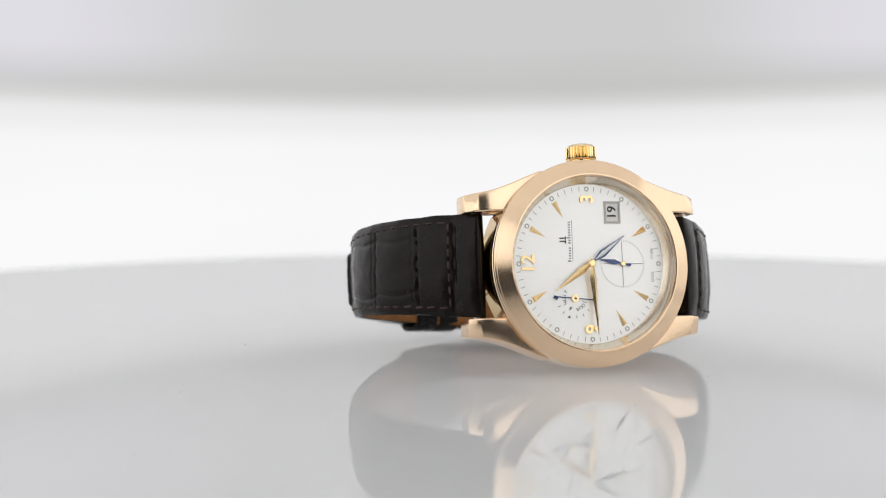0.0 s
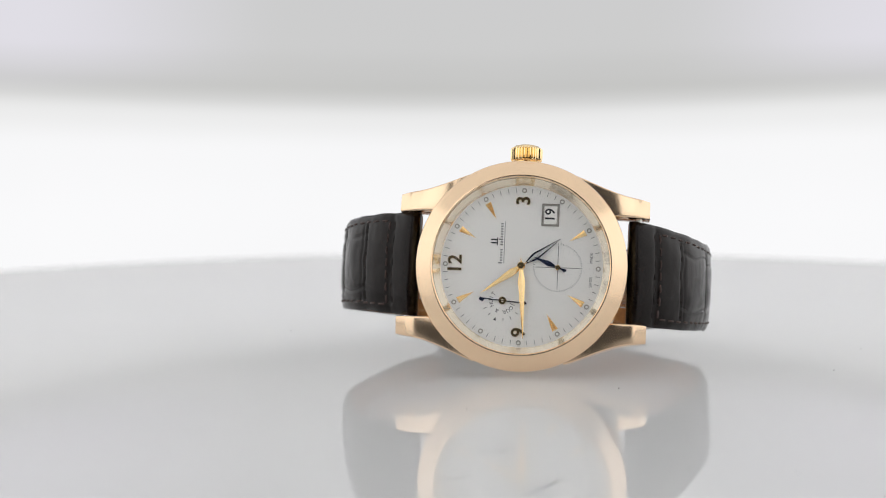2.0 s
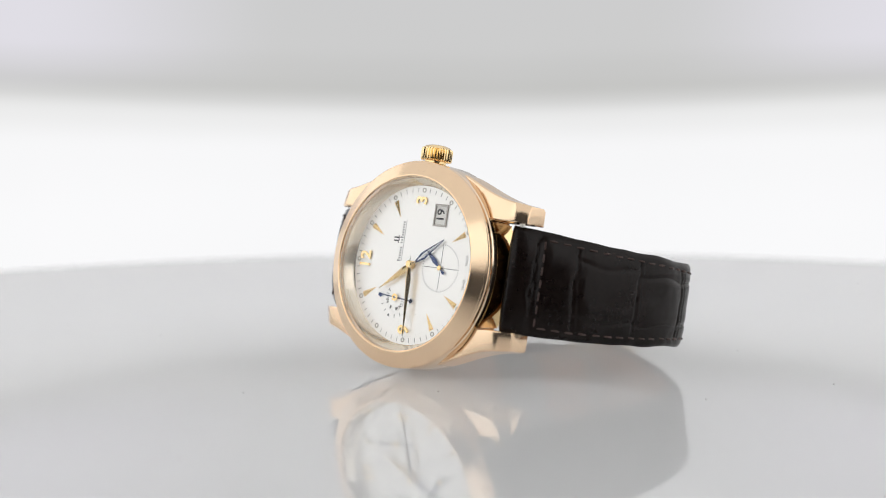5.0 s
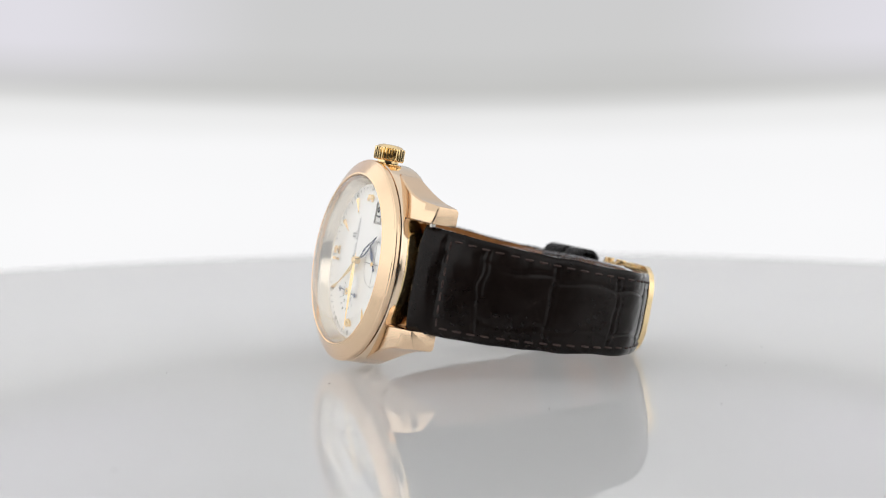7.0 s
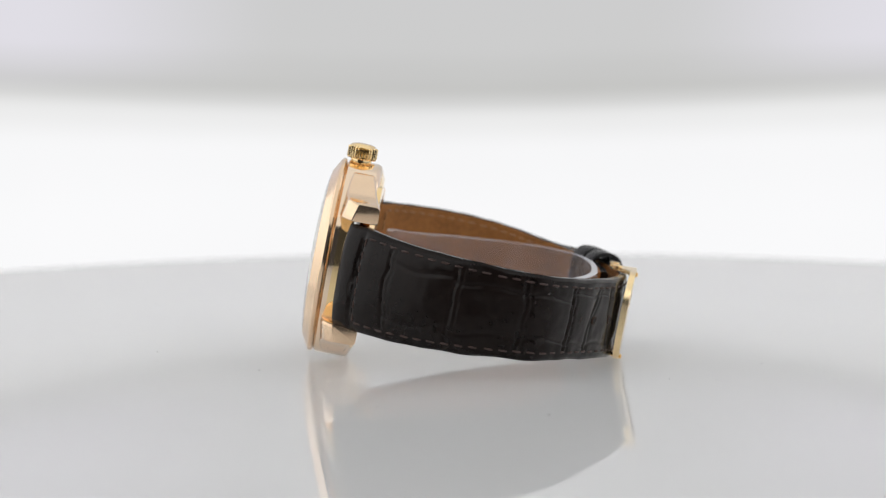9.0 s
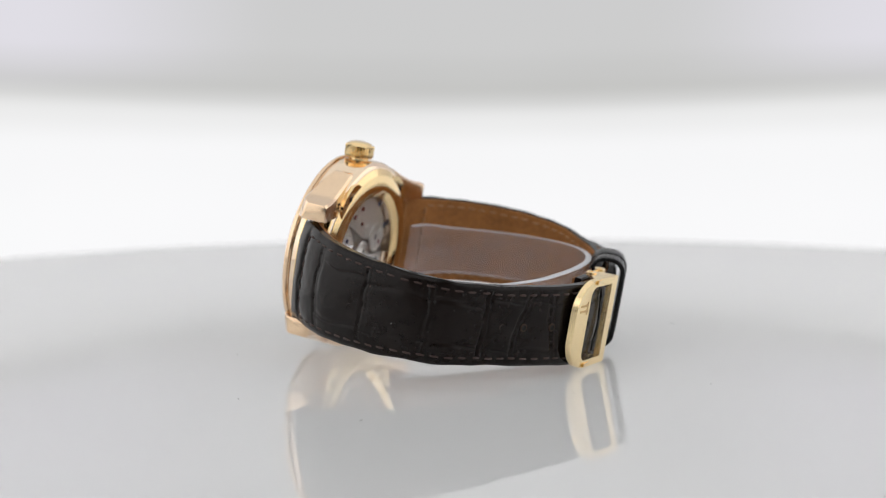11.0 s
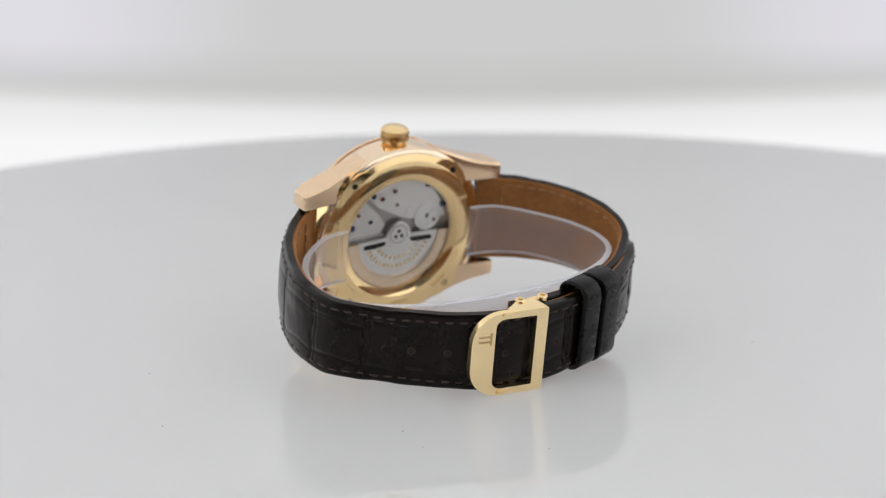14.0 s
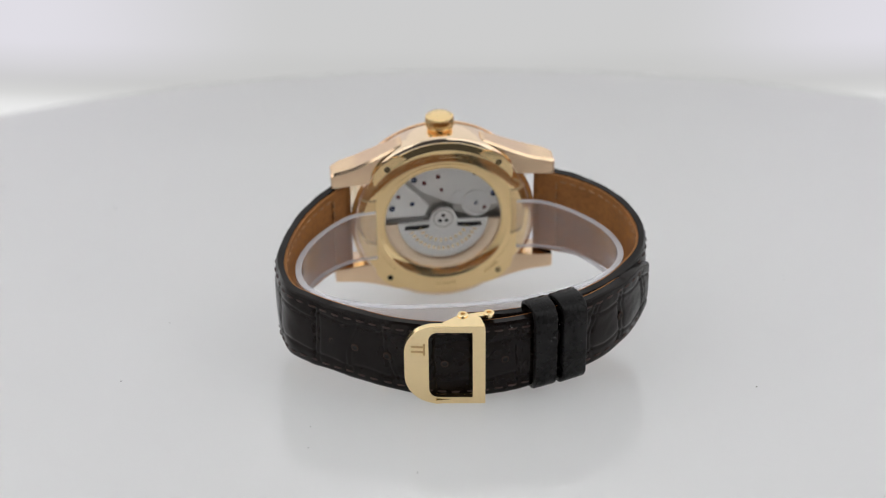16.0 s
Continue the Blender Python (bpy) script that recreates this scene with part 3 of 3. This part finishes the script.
    part("rotor_rim", bm, ROSE, rotor, "heavy gold rotor rim")
    bm = lathe(bmesh.new(), [(1e-4, -7.1), (1.7, -7.1), (1.8, -7.0), (2.7, -7.0), (2.85, -6.9), (2.85, -6.5)], 48)
    part("rotor_hub", bm, STEEL, rotor, "steel rotor hub")
    bm = lathe(bmesh.new(), [(1.95, -7.0), (2.2, -7.0), (2.2, -7.03), (1.95, -7.03)], 40, True)
    part("hub_groove", bm, DARK_STEEL, rotor, "dark ring round the hub")
    bm = bmesh.new()
    for a in (90, 210, 330):
        disc(bm, 0.42, -7.1, -7.14, (0.8 * math.cos(radians(a)), 0.8 * math.sin(radians(a))), 14)
    part("hub_hole", bm, DARK, rotor, "three dark hub holes")
    for sx in (1, -1):
        bm = prism(bmesh.new(), [(sx * x, y) for x, y in ((3.0, -1.3), (8.3, -1.5), (8.5, -2.5), (5.0, -2.6), (3.2, -2.2))], z1 - 0.02, z1 + 0.05)
        part("rotor_slot", bm, DARK, rotor, "dark slot in the rotor")
    bm = bmesh.new()
    for r, n in ((5.6, 12), (7.6, 17)):
        for i in range(n):
            a = 205 + 130 * i / (n - 1)
            bar(bm, r * math.cos(radians(a)), r * math.sin(radians(a)), 0.9, 0.5, a, z1 - 0.02, z1 + 0.02)
    part("rotor_gilding", bm, GOLD, rotor, "gilded marks on the rotor")


# outer line of the strap: x, z, middle y, width
LONG = [(20.5, -1.9, -0.2, 20.0), (22.4, -2.3, -0.3, 20.0), (25.2, -4.6, -0.4, 19.8), (29.6, -9.5, -0.6, 19.2), (33.4, -15.9, -0.7, 18.6), (36.3, -24.5, -0.5, 17.7), (37.4, -33.0, -0.2, 16.8),
        (35.9, -41.0, 0.0, 16.1), (32.2, -45.5, 0.1, 15.8), (27.4, -49.3, 0.0, 15.6), (22.0, -52.9, -0.1, 15.7), (16.0, -56.4, -0.2, 15.9), (8.0, -59.1, -0.5, 16.6),
        (0.0, -59.8, -0.6, 16.6), (-8.0, -59.2, -0.4, 16.2), (-16.0, -57.1, -0.1, 15.7), (-24.0, -53.9, 0.3, 15.5), (-30.6, -49.0, 0.6, 15.0), (-35.2, -43.5, 0.8, 13.8),
        (-37.8, -39.8, 0.9, 10.5)]
SHORT = [(-20.5, -1.9, 0.0, 20.0), (-22.4, -2.3, 0.1, 20.0), (-25.2, -4.5, 0.3, 19.7), (-30.2, -8.8, 0.7, 19.2), (-35.2, -15.3, 1.0, 18.5), (-38.2, -23.5, 1.2, 17.8), (-38.8, -31.5, 1.2, 17.0),
         (-37.0, -38.8, 1.0, 16.2), (-32.2, -44.8, 0.6, 15.6), (-27.0, -49.4, 0.4, 15.4), (-20.0, -53.1, 0.1, 15.4), (-12.0, -55.4, -0.3, 15.4), (-4.0, -56.2, -0.4, 15.4), (3.0, -56.0, -0.3, 15.2)]


def strap_frame(rows, step):
    s, pts = spline([(x, z, y, w) for x, z, y, w in rows], step)
    ways = np.gradient(pts[:, :2], axis=0)
    ways /= np.linalg.norm(ways, axis=1)[:, None]
    out = np.stack([-ways[:, 1], ways[:, 0]], axis=1)
    middle = np.array([0.0, -30.0])
    if np.mean(np.sum(out * (pts[:, :2] - middle), axis=1)) < 0:
        out = -out
    return s, pts, ways, out


def build_strap(root, name, rows, label, seed, thick0, thick1, scaled):
    rng = random.Random(seed)
    s, pts, ways, out = strap_frame(rows, 0.3)
    total = s[-1]
    cuts, at = [(6.1, 0.15, 0.75, 0.0, 0.0)], 14.5
    while at < total:
        cuts.append((at, rng.uniform(-1.9, 1.9), rng.uniform(0.7, 1.3), rng.uniform(-0.12, 0.12), rng.uniform(0.5, 1.0)))
        at += rng.uniform(11.5, 15.5) if at < 50 else rng.uniform(7.5, 10.0)
    across = 64
    bm, loops = bmesh.new(), []

    def height(si, f):
        """How far the outer face stands in or out at a place along and across."""
        edge = 1 - abs(f)
        pad = 1.25 * scaled * max(0.25, 1 - si / 70) * (0.45 + 0.55 * min(1.0, si / 7))
        h = -pad * abs(f) ** 2.8
        h -= 0.25 * math.exp(-(edge / 0.035) ** 2)
        if edge > 0.14:
            fade = min(1.0, (edge - 0.14) / 0.1)
            for c, lean, deep, off, side in cuts:
                d = si - c - lean * math.sin(2.4 * f + c) * 0.6 - 0.5 * lean * f - 0.7 * noise.noise(Vector((f * 2.6, c, seed)))
                if abs(d) < 2.6:
                    h -= fade * deep * (0.32 * math.exp(-(d / 0.3) ** 2) + 0.26 * math.exp(-((d - 1.1) / 0.24) ** 2) * side)
            k = max((i for i, c in enumerate(cuts) if c[0] <= si), default=0)
            for sg in (1, -1):
                d = (f - sg * (0.52 + cuts[k][3]) - 0.05 * math.sin(si * 0.45 + 2 * k))
                h -= fade * cuts[k][4] * 0.22 * math.exp(-(d / 0.05) ** 2)
            if cuts[k][0] <= si and k + 1 < len(cuts):
                u = (si - cuts[k][0]) / (cuts[k + 1][0] - cuts[k][0])
                h += fade * (0.22 * math.sin(math.pi * u) ** 0.6 - 0.16) * (1 - f * f)
        if scaled and si < 8.2:
            h += (0.25 * math.sin(math.pi * min(1.0, si / 6.2)) - 0.4 * math.exp(-((si - 6.7) / 0.55) ** 2)) * (1 - abs(f) ** 4)
        h += 0.17 * noise.noise(Vector((si * 0.16, f * 1.6, seed))) + 0.05 * noise.noise(Vector((si * 0.6, f * 4.0, seed)))
        return h

    def place(i, f, d):
        x, z, y, w = pts[i]
        return (x + out[i, 0] * d, y + f * w / 2, z + out[i, 1] * d)

    for i, si in enumerate(s):
        t = thick0 + (thick1 - thick0) * min(1.0, si / 40)
        pull = 1 - 0.75 * max(0.0, 1 - si / 1.4) ** 2 if scaled else 1
        wav = 0.035 * noise.noise(Vector((si * 0.17, 3.0, seed))) * min(1.0, si / 8)
        line = []
        for k in range(across + 1):
            f = (-1 + 2 * k / across)
            line.append(place(i, f * (1 + wav), height(si, f) - t * (1 - pull) * 0.4))
        line += [place(i, 0.995, -t * 0.8), place(i, -0.995, -t * 0.8)]
        loops.append([bm.verts.new(p) for p in line])
    n = across + 3
    for p, q in zip(loops, loops[1:]):
        for j in range(n):
            bm.faces.new((p[j], p[(j + 1) % n], q[(j + 1) % n], q[j]))
    bm.faces.new(loops[0])
    bm.faces.new(loops[-1])
    strap = part(name, bm, HIDE, root, label, angle=50)
    # lining
    bm, loops = bmesh.new(), []
    for i, si in enumerate(s):
        if i % 3 and i != len(s) - 1:
            continue
        t = thick0 + (thick1 - thick0) * min(1.0, si / 40)
        loops.append([bm.verts.new(place(i, f, d)) for f, d in ((-0.97, -t * 0.78), (0.97, -t * 0.78), (0.97, -t), (-0.97, -t))])
    for p, q in zip(loops, loops[1:]):
        for j in range(4):
            bm.faces.new((p[j], p[(j + 1) % 4], q[(j + 1) % 4], q[j]))
    bm.faces.new(loops[0])
    bm.faces.new(loops[-1])
    part("lining", bm, LINING, strap, "tan leather lining")
    # stitches along both edges, and across near the lugs
    outer, under = bmesh.new(), bmesh.new()

    def stitch(bm, i, f, depth, along, side=1):
        x, y, z = place(i, f, depth)
        w = Vector((ways[i, 0], 0, ways[i, 1])) if along else Vector((0, 1, 0))
        o = Vector((out[i, 0], 0, out[i, 1])) * side
        b = w.cross(o)
        rings = []
        for u, r in ((-0.95, 0.05), (-0.7, 0.2), (0, 0.24), (0.7, 0.2), (0.95, 0.05)):
            c = Vector((x, y, z)) + w * u - o * (0.16 * (abs(u) / 0.95) ** 3)
            rings.append([bm.verts.new(c + o * r * math.cos(a) + b * r * math.sin(a)) for a in (0, 1.047, 2.094, 3.142, 4.189, 5.236)])
        for p, q in zip(rings, rings[1:]):
            for j in range(6):
                bm.faces.new((p[j], p[(j + 1) % 6], q[(j + 1) % 6], q[j]))

    inset = 1.55
    at = 9.0
    while at < total - 2.5:
        i = int(round(at / s[1]))
        t = thick0 + (thick1 - thick0) * min(1.0, at / 40)
        for sg in (1, -1):
            f = sg * (1 - inset / (pts[i, 3] / 2)) + rng.uniform(-0.006, 0.006)
            stitch(outer, i, f, height(at, f) + 0.02, True)
            stitch(under, i, f, -t - 0.02, True, -1)
        at += 2.75
    i = int(round(7.4 / s[1]))
    w = pts[i, 3]
    for k in range(7):
        f = (-1 + 2 * inset / w) + (2 - 4 * inset / w) * (k + 0.5) / 7
        stitch(outer, i, f, height(7.4, f) + 0.02, False)
        stitch(under, i, f, -thick0 - 0.02, False, -1)
    part("stitching", outer, THREAD, strap, "brown thread stitches", kind="stuff")
    part("lining_stitching", under, TAN_THREAD, strap, "tan thread stitches", kind="stuff")
    return strap, s, pts, ways, out


def build_straps(root):
    strap, s, pts, ways, out = build_strap(root, "long_strap", LONG, "dark brown alligator strap with punched holes", 7, 3.9, 2.4, 1.0)
    build_strap(root, "short_strap", SHORT, "dark brown alligator strap half with the clasp", 12, 3.9, 2.3, 1.0)
    for x in (27.4, 23.0, 17.2, 6.3, -5.2, -30.0):
        low = [i for i in range(len(s)) if pts[i, 1] < -44]
        i = min(low, key=lambda k: abs(pts[k, 0] - x))
        m = Matrix(((ways[i, 0], 0, out[i, 0], 0), (0, 1, 0, 0), (ways[i, 1], 0, out[i, 1], 0), (0, 0, 0, 1)))
        bm = lathe(bmesh.new(), [(0.45, 0.08), (0.6, 0.12), (0.75, 0.06), (0.85, -0.1)], 20)
        bmesh.ops.transform(bm, matrix=m, verts=bm.verts)
        part("hole_rim", bm, RAW_EDGE, strap, "worn brown rim of a hole", at=(pts[i, 0], pts[i, 2] - 0.1, pts[i, 1]))
        bm = lathe(bmesh.new(), [(1e-4, 0.1), (0.42, 0.1), (0.5, 0.13), (0.5, 0.0)], 20)
        bmesh.ops.transform(bm, matrix=m, verts=bm.verts)
        part("hole", bm, DARK, strap, "punched strap hole", at=(pts[i, 0], pts[i, 2] - 0.1, pts[i, 1]))
    # two keeper loops round both strap ends
    for x, wide, lift in ((-13.0, 5.0, 0.5), (-18.7, 5.6, 0.75)):
        i = min([k for k in range(len(s)) if pts[k, 1] < -44], key=lambda k: abs(pts[k, 0] - x))
        m = Matrix(((ways[i, 0], 0, out[i, 0], pts[i, 0]), (0, 1, 0, 0.4), (ways[i, 1], 0, out[i, 1], pts[i, 1]), (0, 0, 0, 1)))

        def outline(hw, top, low, r):
            line = []
            for cy, cz, a0 in ((hw - r, top - r, 0), (-hw + r, top - r, 90), (-hw + r, low + r, 180), (hw - r, low + r, 270)):
                for k in range(6):
                    a = radians(a0 + 18 * k)
                    line.append((cy + r * math.cos(a), cz + r * math.sin(a)))
            return line
        bm, loops = bmesh.new(), []
        a, b = outline(9.5, 1.2 + lift, -5.6, 3.0), outline(8.7, 0.4 + lift * 0.6, -4.9, 2.2)
        for line, u in ((a, -wide / 2 + 0.25), (a, wide / 2 - 0.25), (b, wide / 2), (b, -wide / 2)):
            loops.append([bm.verts.new((u, y, z)) for y, z in line])
        for p, q in zip(loops, loops[1:] + loops[:1]):
            for j in range(len(a)):
                bm.faces.new((p[j], p[(j + 1) % len(a)], q[(j + 1) % len(a)], q[j]))
        bmesh.ops.transform(bm, matrix=m, verts=bm.verts)
        soften(bm, 0.2, 2, 50)
        part("keeper_loop", bm, STRAPS, root, "glossy black leather keeper loop", angle=60)


def build_clasp(root):
    def d_line(x0, x1, y0, y1, r, n=10):
        """A frame outline with its +x corners rounded."""
        line = []
        for cx, cy, rr, a0 in ((x1 - r, y1 - r, r, 0), (x0 + 0.3, y1 - 0.3, 0.3, 90), (x0 + 0.3, y0 + 0.3, 0.3, 180), (x1 - r, y0 + r, r, 270)):
            for k in range(n):
                a = radians(a0 + 90 * k / (n - 1))
                line.append((cx + rr * math.cos(a), cy + rr * math.sin(a)))
        return line
    bm = ring_plate(bmesh.new(), d_line(-1.1, 14.2, -9.0, 8.9, 6.2), d_line(1.3, 9.6, -7.5, 7.5, 1.8), -60.4, -61.6)
    soften(bm, 0.22, 2, 50)
    for v in bm.verts:
        v.co.z += 0.13 * (v.co.x - 1) + 0.004 * (v.co.x - 3) ** 2
    clasp = part("clasp", bm, CLASP, root, "brushed yellow gold folding clasp with a rounded end")
    for sy in (1, -1):
        bm = prism(bmesh.new(), [(-1.0, -61.0), (8.5, -60.9), (6.5, -59.1), (3.4, -57.2), (1.0, -57.0), (-0.6, -58.5)], 8.05 * sy, 8.85 * sy)
        for v in bm.verts:
            v.co.y, v.co.z = v.co.z, v.co.y
        soften(bm, 0.15, 2, 50)
        part("side_flange", bm, CLASP, clasp)
        for x, z in ((2.6, -57.3), (-2.4, -57.4)):
            bm = lathe(bmesh.new(), [(1e-4, -0.45), (0.95, -0.45), (1.05, -0.35), (1.05, 0.3), (0.95, 0.4), (0.45, 0.4), (0.4, -0.1), (1e-4, -0.1)], 24)
            bmesh.ops.rotate(bm, verts=bm.verts, matrix=Matrix.Rotation(radians(-90 * sy), 3, "X"))
            part("hinge_knuckle", bm, CLASP, clasp, "gold hinge knuckle", at=(x, 8.75 * sy, z))
        bm = prism(bmesh.new(), [(2.4, -57.6), (-3.2, -57.6), (-3.4, -56.6), (-1, -56.2), (2.2, -56.6)], 7.9 * sy, 8.5 * sy)
        for v in bm.verts:
            v.co.y, v.co.z = v.co.z, v.co.y
        part("hinge_link", bm, CLASP, clasp)
    bm = bmesh.new()
    for x, y, long, wide in ((11.7, 3.0, 2.4, 0.42), (11.7, 4.1, 2.4, 0.42), (10.45, 3.55, 0.4, 2.6)):
        bar(bm, x, y, long, wide, 0, -61.64, -60.7)
    for v in bm.verts:
        v.co.z += 0.13 * (v.co.x - 1) + 0.004 * (v.co.x - 3) ** 2
    part("clasp_emblem", bm, ENGRAVED, clasp, "engraved emblem on the clasp")


def build_watch():
    root = new("wrist_watch")
    tagged(root, "rose gold watch with dark alligator strap lying on its side", "watch")
    build_case(root)
    build_back(root)
    for ob in root.children:
        ob.location.z += 0.7 * MM
    build_dial(root)
    build_hands(root)
    build_straps(root)
    build_clasp(root)
    return root


# clear band inside the strap: x, z, middle y, height
BAND = [(15.0, -9.6, -0.6, 11.2), (21.0, -10.6, -0.7, 11.0), (27.5, -15.5, -1.0, 10.0), (32.0, -24.0, -0.6, 10.0), (33.2, -33.0, 0.2, 10.0), (31.0, -41.0, 1.2, 10.0), (25.0, -47.4, 2.2, 10.0),
        (16.0, -51.6, 2.8, 10.0), (6.0, -53.0, 3.0, 10.0), (-4.0, -53.2, 3.0, 10.0), (-14.0, -51.8, 2.8, 10.0), (-24.0, -47.6, 2.2, 10.0), (-31.0, -41.0, 1.4, 10.0), (-33.8, -33.0, 0.6, 10.0),
        (-32.6, -24.0, 0.0, 10.0), (-28.0, -15.5, -0.4, 10.0), (-21.5, -10.6, -0.4, 11.0), (-15.5, -9.6, -0.3, 11.2)]


def build_band():
    s, pts, ways, out = strap_frame(BAND, 1.0)
    bm, loops = bmesh.new(), []
    for i in range(len(s)):
        x, z, y, w = pts[i]
        loops.append([bm.verts.new((x + out[i, 0] * d, y + f * w / 2, z + out[i, 1] * d)) for f, d in ((-1, 0), (1, 0), (1, -1.3), (-1, -1.3))])
    for p, q in zip(loops, loops[1:]):
        for j in range(4):
            bm.faces.new((p[j], p[(j + 1) % 4], q[(j + 1) % 4], q[j]))
    bm.faces.new(loops[0])
    bm.faces.new(loops[-1])
    ob = part("strap_holder", bm, PLASTIC)
    ob.visible_shadow = False
    for sg in (1, -1):
        bm, loops = bmesh.new(), []
        for i in range(len(s)):
            x, z, y, w = pts[i]
            loops.append([bm.verts.new((x + out[i, 0] * d, y + sg * (w / 2 + k), z + out[i, 1] * d)) for k, d in ((0.01, 0), (0.14, -0.1), (0.14, -1.2), (0.01, -1.3))])
        for p, q in zip(loops, loops[1:]):
            for j in range(4):
                bm.faces.new((p[j], p[(j + 1) % 4], q[(j + 1) % 4], q[j]))
        part("cut_edge", bm, CUT_EDGE, ob, "frosted cut edge").visible_shadow = False
    return tagged(ob, "clear bent plastic band holding the strap open", "holder")


build_tent()
turntable = build_turntable()
watch = build_watch()
holder = build_band()


def motions():
    times = sorted({k * 0.5 for k in range(33)} | {t for t, _ in TIP})
    walk(turntable, [(t, table_pose(t)) for t in times])
    walk(watch, [(t, table_pose(t) @ LIE) for t in times])
    walk(holder, [(t, table_pose(t) @ LIE) for t in times])
    seconds = next(o for o in watch.children if o.name.startswith("small_seconds_hand"))
    walk(seconds, [(t, pose(0.0069, 0, 0.00025, 0, 0, 170 - 6 * t)) for t in (0.0, 4.0, 8.0, 12.0, 16.0)])


motions()
